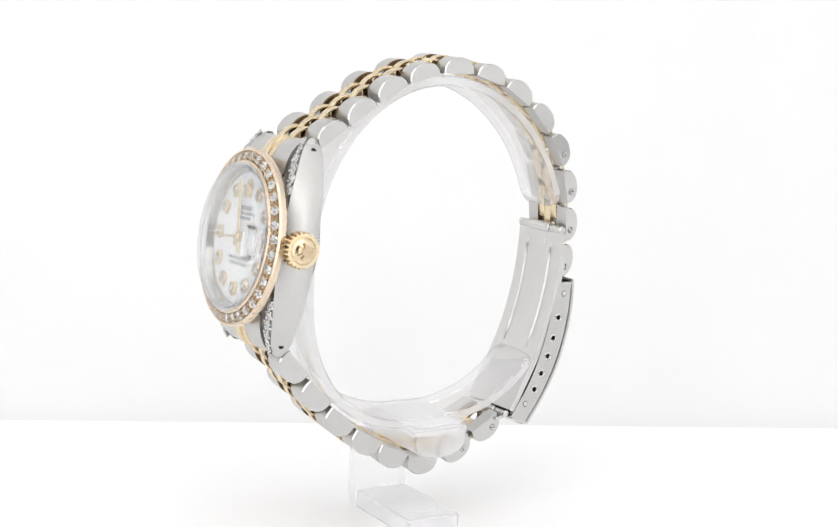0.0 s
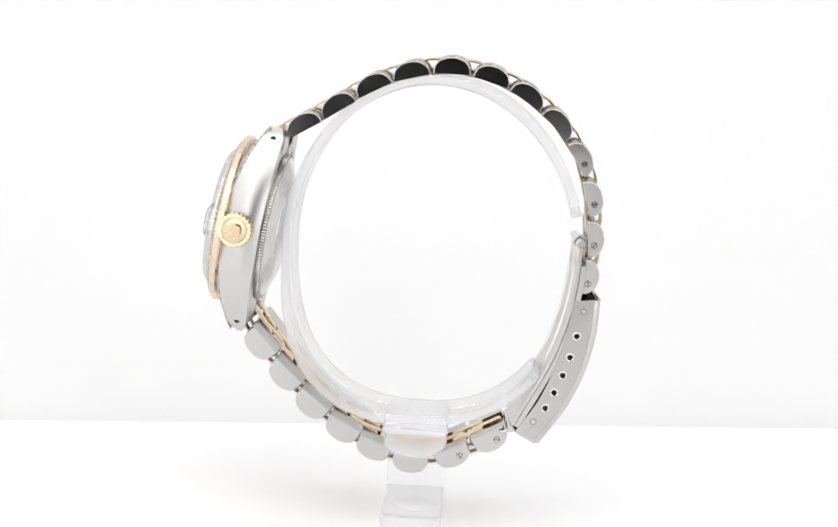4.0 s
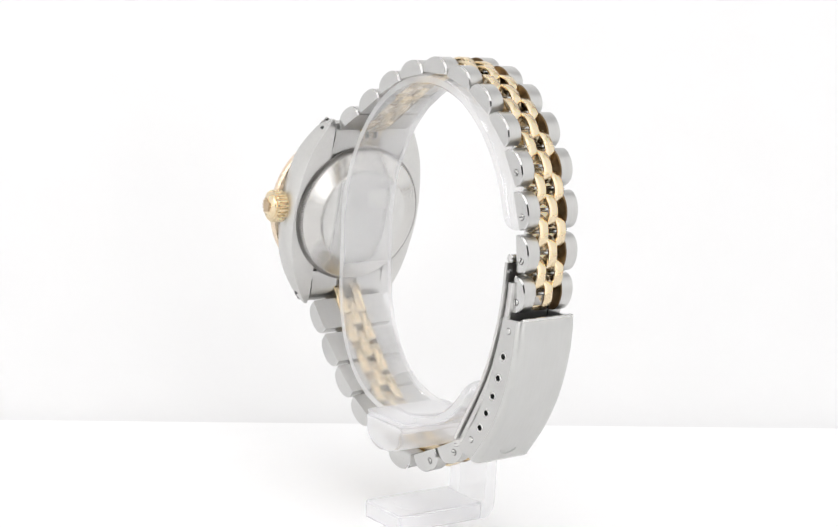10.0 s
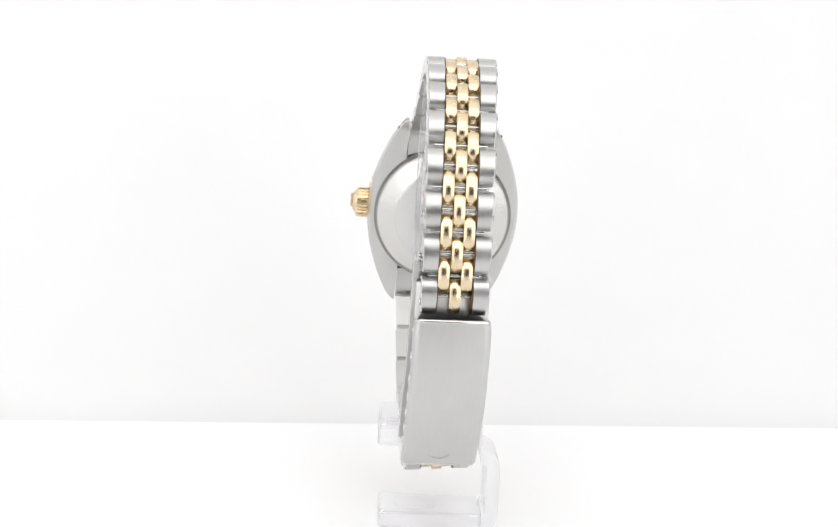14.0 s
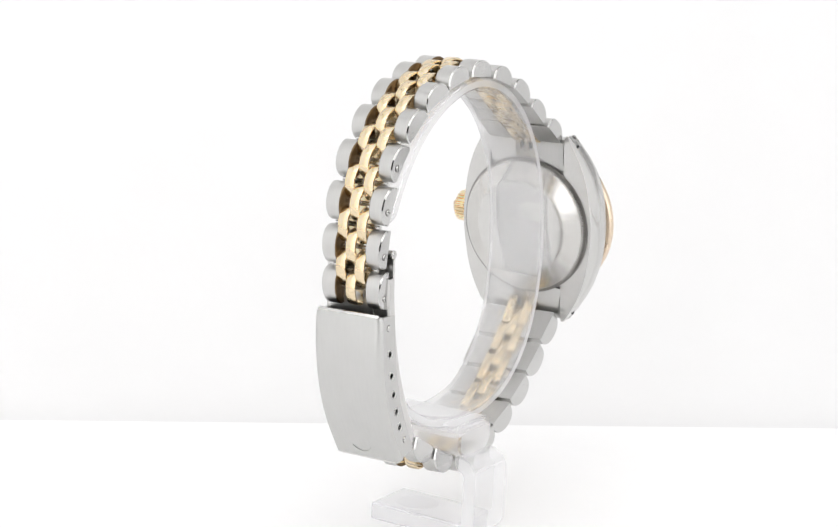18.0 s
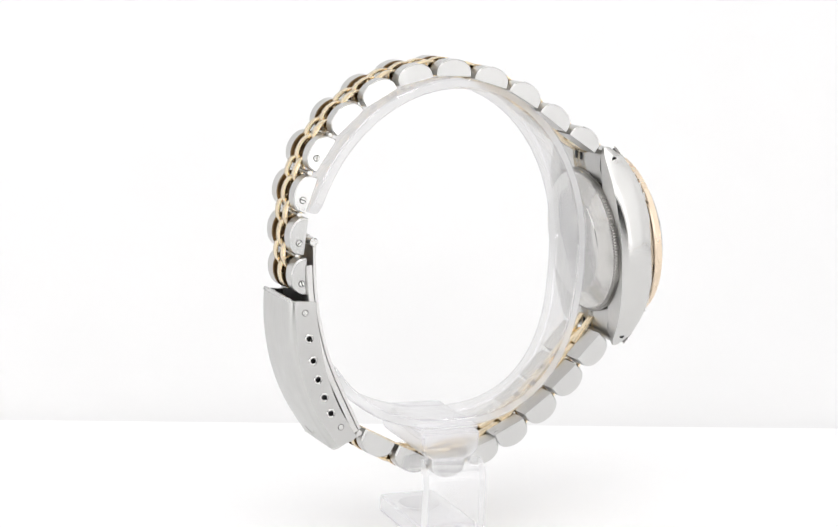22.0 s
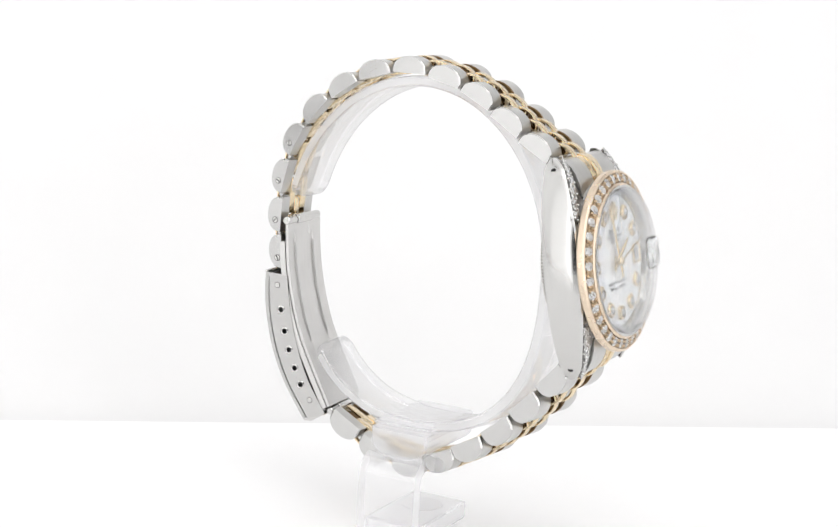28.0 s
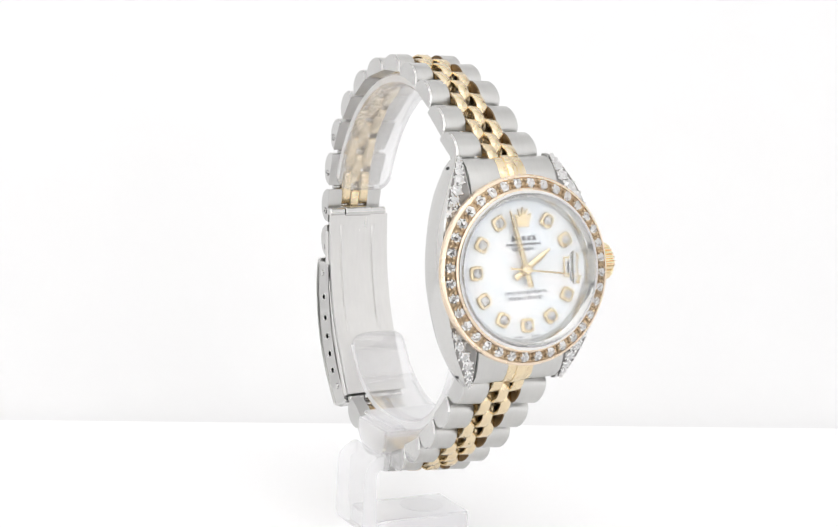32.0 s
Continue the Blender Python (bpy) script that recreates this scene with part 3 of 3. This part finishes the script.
for r, h, cut in ((1.4, 12.7, 0), (2.4, 12.7, 0.15), (2.65, 12.95, 0.34), (2.65, 14.5, 0.34), (2.5, 14.75, 0.15)):
    rings.append([m @ Vector(((r - (cut if i % 4 > 1 else 0)) * math.cos(2 * math.pi * i / steps), (r - (cut if i % 4 > 1 else 0)) * math.sin(2 * math.pi * i / steps), h)) for i in range(steps)])
loft(bm, rings)
head("fluted_rim", bm, gold, crown, "", 20)
bm = bmesh.new()
lathe(bm, [(0.05, 14.5), (1.98, 14.5), (1.95, 14.85), (1.7, 15.2), (1.1, 15.44), (0.05, 15.54)], 48, m)
head("cap", bm, gold, crown)
bm = bmesh.new()
loft(bm, [[m @ Vector((-(y + 0.1), x, z)) for x, y in [(0.9 * a, 0.9 * b) for a, b in fan]] for z in (15.1, 15.74)])
head("crown_emblem", bm, bead_gold, crown, "plain raised fan emblem", 0)

# ---- bracelet ----
TOP = [(-19.2, 18.5, 31), (-14.35, 21.6, 33), (-9.45, 24.75, 28), (-4.2, 26.85, 14), (1.5, 27.75, 0), (7.15, 26.85, -16), (12.25, 24.5, -33), (16.75, 20.9, -46.5), (20.2, 16.2, -60), (22.1, 10.65, -74), (22.6, 4.85, -86), (22.2, -0.75, -97)]
LOW = [(-23.95, -13.0, -48), (-20.1, -17.55, -44), (-16.0, -21.7, -38), (-11.35, -25.2, -28), (-6.7, -27.8, -22), (-1.4, -29.5, -4), (4.5, -28.35, 25), (9.9, -25.65, 28)]


def wide(i, top):
    return 9.0 + 3.5 * math.exp(-i / 3.6) if top else max(9.0, 12.6 - 0.25 * i - 0.045 * i * i)


def middle(y, top):
    """The bracelet's middle line, a little askew to the turning axis."""
    return -2.25 + 0.018 * (y - 20) if top else -2.05


ROLL = 4.2                         # the lower half hangs with its crown side a little outward


def seat(y, z, angle, top, yaw=0.0):
    """The pose of a link: its x across the bracelet, y along it, z outward; yaw twists it about the upright."""
    m = Matrix.Translation((middle(y, top), y, z)) @ Matrix.Rotation(radians(yaw), 4, "Z") @ Matrix.Rotation(radians(angle), 4, "X")
    return m if top else m @ Matrix.Rotation(radians(180 + ROLL), 4, "Y")


def link(name, x0, x1, half, height, mat, m, label="", ends=None, tip=(0.0, 0.0), deep=0.0):
    """A half-round link: flat inside, domed outside, with softened ends; the outer end follows the bracelet's taper."""
    def lean(x, y):
        return -0.049 * y * (1 if x > 0 else -1) if ends and abs(x) > 3.5 else 0.0
    bm = bmesh.new()
    rings = []
    across = [(x0, 0.94), (x0 + 0.16, 1.0), (x1 - 0.16, 1.0), (x1, 0.94)]
    for x, s in across:
        ring = [Vector((x + lean(x, half * s), half * s, 0.02 - deep)), Vector((x + lean(x, half * s), half * s, 0.35))]
        for k in range(1, 14):
            a = math.pi * k / 14
            ring.append(Vector((x + lean(x, half * s * math.cos(a)), half * s * math.cos(a), 0.35 + (height - 0.35) * s * math.sin(a) ** 0.85)))
        ring += [Vector((x + lean(x, -half * s), -half * s, 0.35)), Vector((x + lean(x, -half * s), -half * s, 0.02 - deep))]
        rings.append(ring)
    loft(bm, rings)
    if ends:
        for f in bm.faces:
            f.normal_update()
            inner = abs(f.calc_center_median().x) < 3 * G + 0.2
            # inner ends take the brown that paints the shaded gap
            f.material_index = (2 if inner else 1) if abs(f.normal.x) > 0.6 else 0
    for v in bm.verts:         # the outer end leans a little with the play of the link
        if ends and v.co.x < -3.5:
            v.co.x -= tip[0] * (v.co.y * math.cos(tip[1]) - (v.co.z - 1.2) * math.sin(tip[1]))
    bm.transform(m)
    ob = part(name, bm, mat, watch, label, 32)
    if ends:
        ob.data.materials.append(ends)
        ob.data.materials.append(gap_shade)
    return ob


def folded(name, x0, x1, half, height, m, deep=0.0, wall=0.3):
    """A gold link folded from sheet: a hollow half-round tube, open at both sides."""
    def outline(y, top, low, x):
        ring = [Vector((x, y * math.cos(a), low + 0.2 + (top - low - 0.2) * abs(math.sin(a)) ** 0.72)) for a in [math.pi * k / 16 for k in range(17)]]
        return ring + [Vector((x, -y + 0.06, low + 0.12)), Vector((x, -y + 0.26, low)), Vector((x, y - 0.26, low)), Vector((x, y - 0.06, low + 0.12))]
    bm = bmesh.new()
    e = 0.1
    rings = [outline(half - 0.05, height - 0.07, 0.05 - deep, x0), outline(half, height, 0.02 - deep, x0 + e), outline(half, height, 0.02 - deep, x1 - e), outline(half - 0.05, height - 0.07, 0.05 - deep, x1)]
    rings += [outline(half - wall, height - wall, 0.02 - deep + wall, x) for x in (x1, x0)]
    vs = [[bm.verts.new(q) for q in ring] for ring in rings]
    vs.append(vs[0])
    for a, b in zip(vs, vs[1:]):
        for i in range(len(a)):
            j = (i + 1) % len(a)
            bm.faces.new((a[i], a[j], b[j], b[i]))
    bm.transform(m)
    return part(name, bm, gold, watch, "", 38)


def rod(name, half, radius, m):
    bm = bmesh.new()
    lathe(bm, [(0.05, -half), (radius, -half), (radius, half), (0.05, half)], 12, m @ Matrix.Rotation(radians(90), 4, "Y"))
    return part(name, bm, satin, watch)


def disc(name, radius, thick, mat, parent, m, label=""):
    bm = bmesh.new()
    lathe(bm, [(0.02, 0), (radius, 0), (radius * 0.9, thick), (0.02, thick)], 20, m)
    return part(name, bm, mat, parent, label)


G = 0.765                          # half width of one gold link
for rows, top in ((TOP, True), (LOW, False)):
    for i, (y, z, ang) in enumerate(rows):
        w = wide(i, top) / 2
        tip = ((0.06, 0.055, 0.045, 0.04, 0.035, 0.03, -0.03, -0.04, -0.05, -0.055, 0.02, 0.0)[i] if top else 0.0, radians(ang))
        deep = 0.0 if top else 0.6
        yaw = max(0.0, (i - 7) * 0.8 if top else (i - 3) * 0.3)
        m = seat(y, z, ang, top, yaw)
        rod("pin", 3 * G + 0.2, 0.28, m @ Matrix.Translation((0, 0, 0.8)))
        for s in (1, -1):
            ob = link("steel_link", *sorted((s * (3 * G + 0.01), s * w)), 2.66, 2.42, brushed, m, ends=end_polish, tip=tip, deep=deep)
            if top and i in (8, 9, 10, 11) or not top and i in (6, 7) and s < 0:
                spot = m @ Matrix.Translation((s * (w - 0.04), 0.9, 0.95)) @ Matrix.Rotation(radians(90 * s), 4, "Y")
                disc("pin_socket", 0.52, 0.06, dark_metal, ob, spot)
                disc("pin_head", 0.42, 0.12, satin, ob, spot)
                bm = bmesh.new()
                box(bm, -0.4, 0.4, -0.07, 0.07, 0.1, 0.135, m=spot @ Matrix.Rotation(radians(40 + 55 * i), 4, "Z"))
                part("pin_slot", bm, hole_dark, ob)
        folded("gold_link", -G + 0.02, G - 0.02, 2.5, 2.46, m, deep * 1.2)
    ends = [(-23.5, 15.9, 30)] + rows if top else [(-26.4, -9.2, -60)] + rows
    for i, (a, b) in enumerate(zip(ends, ends[1:])):
        y, z, ang = (a[0] + b[0]) / 2, (a[1] + b[1]) / 2, math.degrees(math.atan2(b[1] - a[1], b[0] - a[0]))
        m = seat(y, z, ang, top)
        for s in (1, -1):
            folded("gold_link", *sorted((s * (G + 0.02), s * 3 * G)), 2.52, 2.46, m, 0.0 if top else 0.72)
        rod("pin", 3.6, 0.3, m @ Matrix.Translation((0, 0, 0.85)))

# ---- clasp ----
TWIST = Matrix.Translation((-2.0, 20, 0)) @ Matrix.Rotation(radians(3.9), 4, "Z") @ Matrix.Translation((2.0, -20, 0))


def clasp_part(name, bm, mat, parent, label="", smooth=35):
    """A part of the clasp, which sits slightly twisted on the bracelet."""
    bm.transform(TWIST)
    return part(name, bm, mat, parent, label, smooth)



def arc(rows, n):
    """Smooth points through a few (y, z) stations."""
    out = []
    for k in range(n + 1):
        f = k / n * (len(rows) - 1)
        i = min(int(f), len(rows) - 2)
        q = [Vector(rows[max(0, min(len(rows) - 1, i + d))]) for d in (-1, 0, 1, 2)]
        t = f - i
        out.append(0.5 * (2 * q[1] + (q[2] - q[0]) * t + (2 * q[0] - 5 * q[1] + 4 * q[2] - q[3]) * t * t + (3 * q[1] - q[0] - 3 * q[2] + q[3]) * t ** 3))
    return out


COVER = [(25.05, -4.1), (24.75, -9.5), (23.4, -15.5), (21.0, -20.9), (17.5, -26.1)]
EDGE = [(21.0, -4.3), (20.3, -9.2), (18.9, -14.6), (16.7, -19.8), (13.6, -24.6)]
CW = 5.14
XC = -2.0
o, e = arc(COVER, 24), arc(EDGE, 24)
bm = bmesh.new()
rings = []
for k in range(25):
    n = (o[k] - e[k]).normalized()
    w = CW + 0.2 - (0.25 if k == 0 else 0.08 if k == 1 else 0.0)
    p = o[k]
    rim = [(w, 0.95), (w - 0.03, 0.7), (w - 0.15, 0.42), (w - 0.38, 0.18), (w - 0.7, 0.05), (w - 1.1, 0.0)]
    lower = [(w - 0.5, 0.95), (w - 1.0, 0.62)]
    rings.append([Vector((XC + x, c.x, c.y)) for x, c in [(x, p - n * h) for x, h in rim] + [(-x, p - n * h) for x, h in rim[::-1]] + [(-x, p - n * h) for x, h in lower] + [(x, p - n * h) for x, h in lower[::-1]]])
loft(bm, rings)
clasp = clasp_part("clasp_cover", bm, brushed_long, watch, "brushed steel folding clasp cover", 30)
# rolled upper edge
bm = bmesh.new()
lathe(bm, [(0.05, -CW + 0.35), (0.2, -CW + 0.35), (0.33, -CW + 0.6), (0.33, CW - 0.6), (0.2, CW - 0.35), (0.05, CW - 0.35)], 16, Matrix.Translation((XC, o[0].x - 0.3, o[0].y)) @ Matrix.Rotation(radians(90), 4, "Y"))
clasp_part("rolled_edge", bm, satin, clasp)
# shallow plain emblem pressed near the lower end
bm = bmesh.new()
spot = Matrix.Translation((XC + 0.2, o[21].x, o[21].y)) @ Matrix.Rotation(math.atan2(-(o[22] - o[20]).x, -(o[22] - o[20]).y) * -1, 4, "X") @ Matrix.Rotation(radians(90), 4, "X")
for k in range(12):
    a0, a1 = radians(200 + 140 * k / 12), radians(200 + 140 * (k + 1) / 12)
    quad = [Vector((r * math.cos(a), r * math.sin(a), h)) for h in (-0.1, 0.0004) for r, a in ((1.5, a0), (1.58, a0), (1.58, a1), (1.5, a1))]
    vs = [bm.verts.new(spot @ q) for q in quad]
    for f in ((0, 1, 2, 3), (7, 6, 5, 4), (0, 4, 5, 1), (1, 5, 6, 2), (2, 6, 7, 3), (3, 7, 4, 0)):
        bm.faces.new([vs[q] for q in f])
clasp_part("emblem", bm, brushed_long, clasp, "faint pressed arc emblem")
# lower end lip
bm = bmesh.new()
n = (o[24] - e[24]).normalized()
t = (o[24] - o[23]).normalized()
rings = []
for x, s in ((-CW + 0.3, 0.7), (-CW + 0.9, 1.0), (CW - 0.9, 1.0), (CW - 0.3, 0.7)):
    pts = [o[24] - n * 0.02, o[24] + t * 0.5 * s - n * 0.2, o[24] + t * 0.7 * s - n * 0.8, e[24] + n * 0.9 + t * 0.3 * s, e[24] + n * 0.7 - t * 0.1, o[24] - n * 0.5 - t * 0.1]
    rings.append([Vector((XC + x, c.x, c.y)) for c in pts])
loft(bm, rings)
clasp_part("end_lip", bm, satin, clasp)
HOLES = [(21.82, -9.62), (21.05, -12.85), (20.17, -15.65), (19.06, -18.32), (17.92, -20.75)]
RIVETS = [(22.6, -5.85), (16.25, -22.9)]
for s in (1, -1):
    bm = bmesh.new()
    ring = [c - (c - g).normalized() * 0.9 for c, g in zip(o, e)] + [e[24] + (o[24] - e[24]) * 0.25 + t * 0.25] + [c.copy() for c in reversed(e)]
    loops = [ring] + [[Vector((y + 0.40 * math.cos(2 * math.pi * k / 14), z + 0.40 * math.sin(2 * math.pi * k / 14))) for k in range(14)] for y, z in HOLES]
    edges = []
    for lp in loops:
        vs = [bm.verts.new((0, c.x, c.y)) for c in lp]
        edges += [bm.edges.new((a, b)) for a, b in zip(vs, vs[1:] + vs[:1])]
    bmesh.ops.triangle_fill(bm, use_beauty=True, edges=edges)
    ext = bmesh.ops.extrude_face_region(bm, geom=bm.faces[:])
    bmesh.ops.translate(bm, vec=(-s * 0.55, 0, 0), verts=[v for v in ext["geom"] if isinstance(v, bmesh.types.BMVert)])
    bm.transform(Matrix.Translation((XC + s * (CW + 0.02), 0, 0)))
    side = clasp_part("clasp_side", bm, polished, clasp, "polished clasp side with adjustment holes", 25)
    for y, z in RIVETS:
        disc("rivet_seat", 0.5, 0.03, dark_metal, side, TWIST @ Matrix.Translation((XC + s * (CW + 0.02), y, z)) @ Matrix.Rotation(radians(90 * s), 4, "Y"))
        disc("rivet", 0.40, 0.1, satin, side, TWIST @ Matrix.Translation((XC + s * (CW + 0.02), y, z)) @ Matrix.Rotation(radians(90 * s), 4, "Y"))
    for y, z in HOLES:
        bm = bmesh.new()
        lathe(bm, [(0.40, -0.05), (0.66, -0.05), (0.66, 0.02), (0.56, 0.09), (0.42, 0.03)], 18, TWIST @ Matrix.Translation((XC + s * (CW + 0.02), y, z)) @ Matrix.Rotation(radians(90 * s), 4, "Y"), close=True)
        part("hole_rim", bm, satin, side)
        disc("hole_back", 0.5, 0.04, hole_dark, side, TWIST @ Matrix.Translation((XC + s * (CW - 0.62), y, z)) @ Matrix.Rotation(radians(90 * s), 4, "Y"))

# folding blade inside, with two pressed ribs and a hinge tube
BLADE = [(21.75, 3.6), (21.3, -2.5), (20.1, -8.5), (18.0, -14.5), (13.3, -23.6)]
b = arc(BLADE, 24)
bm = bmesh.new()
rings = []
for k, c in enumerate(b):
    t = (b[min(k + 1, 24)] - b[max(k - 1, 0)]).normalized()
    n = Vector((-t.y, t.x))
    if n.x < 0:
        n = -n
    rib = 0.3 * min(1.0, max(0.0, (k - 2) / 1.5), max(0.0, (18.5 - k) / 1.5)) if 2 < k < 19 else 0.0
    row = [Vector((XC + x, c.x - h * n.x, c.y - h * n.y)) for x, h in ((-4.9, 0), (-4.9, 0.45), (-3.15, 0.5), (-3.0, 0.5 + rib), (-2.6, 0.5 + rib), (-2.45, 0.5), (2.45, 0.5), (2.6, 0.5 + rib), (3.0, 0.5 + rib), (3.15, 0.5), (5.5, 0.45), (5.5, 0))]
    rings.append(row)
loft(bm, rings)
blade = clasp_part("folding_blade", bm, blade_steel, watch, "satin steel folding blade with two pressed ribs", 30)
bm = bmesh.new()
rings = []
for k, c in enumerate(b[3:]):
    t = (b[min(k + 4, 24)] - b[k + 2]).normalized()
    n = Vector((-t.y, t.x)) if t.y < 0 else Vector((t.y, -t.x))
    n = -n if n.x < 0 else n
    rings.append([Vector((XC + x, c.x + h * n.x, c.y + h * n.y)) for x, h in ((-4.95, 0.12), (4.95, 0.12), (5.05, 0.2), (5.05, 0.95), (4.95, 1.02), (-4.95, 1.02), (-5.05, 0.95), (-5.05, 0.2))])
loft(bm, rings)
clasp_part("inner_leaf", bm, blade_steel, blade, "second satin steel leaf folded against the first")
for x0, x1, r in ((-5.0, -2.4, 0.62), (-2.3, 2.3, 0.8), (2.4, 5.0, 0.62)):
    bm = bmesh.new()
    lathe(bm, [(0.05, x0), (r - 0.1, x0), (r, x0 + 0.12), (r, x1 - 0.12), (r - 0.1, x1), (0.05, x1)], 20, Matrix.Translation((XC, 21.6, 4.1)) @ Matrix.Rotation(radians(90), 4, "Y"))
    clasp_part("hinge_tube", bm, satin, blade)

# lower hinge, joining the clasp to the last link
for x0, x1, r in ((-4.7, -2.2, 0.5), (-2.1, 2.1, 0.62), (2.2, 4.7, 0.5)):
    bm = bmesh.new()
    lathe(bm, [(0.05, x0), (r - 0.1, x0), (r, x0 + 0.12), (r, x1 - 0.12), (r - 0.1, x1), (0.05, x1)], 18, Matrix.Translation((XC, 13.0, -24.2)) @ Matrix.Rotation(radians(90), 4, "Y"))
    clasp_part("lower_hinge_tube", bm, satin, blade)
bm = bmesh.new()
box(bm, XC - 4.2, XC + 4.2, -1.5, 1.6, -0.25, 0.25, 0.08, 1, Matrix.Translation((0, 12.9, -24.75)) @ Matrix.Rotation(radians(12), 4, "X"))
clasp_part("hinge_leaf", bm, satin, blade)

# ---- the turn ----
TURN = [(0.0, 0.0), (1.0, -8.59), (2.0, -17.26), (3.0, -26.0), (4.0, -34.78), (5.0, -43.55), (6.0, -52.25), (7.0, -60.9), (8.0, -69.54), (9.0, -78.19), (10.0, -86.79), (11.0, -95.28), (12.0, -103.66), (13.0, -111.99), (14.0, -120.33), (15.0, -128.7), (16.0, -137.12), (17.0, -145.61), (18.0, -154.21), (19.0, -162.83), (20.0, -171.39), (21.0, -179.92), (22.0, -188.45), (23.0, -197.0), (24.0, -205.61), (25.0, -214.25), (26.0, -222.86), (27.0, -231.4), (28.0, -239.93), (29.0, -248.48), (30.0, -257.03), (31.0, -265.51), (32.0, -273.96)]
AXIS = -57.5


HUB = Matrix.Translation(HEAD.translation * MM) @ HEAD.to_3x3().to_4x4()


def motions():
    walk(watch, [(t, pose(0, 0, FLOOR * MM, 0, 0, AXIS + a)) for t, a in TURN])
    walk(stand, [(t, pose(0, 0, FLOOR * MM, 0, 0, AXIS + a)) for t, a in TURN])
    walk(second_hand, [(t, HUB @ pose(0, 0, 0, 0, 0, 94 - 6 * t)) for t in range(0, 33, 2)])
    walk(table, [(t, pose(0, 0, 0, 0, 0, AXIS + a)) for t, a in TURN])


motions()
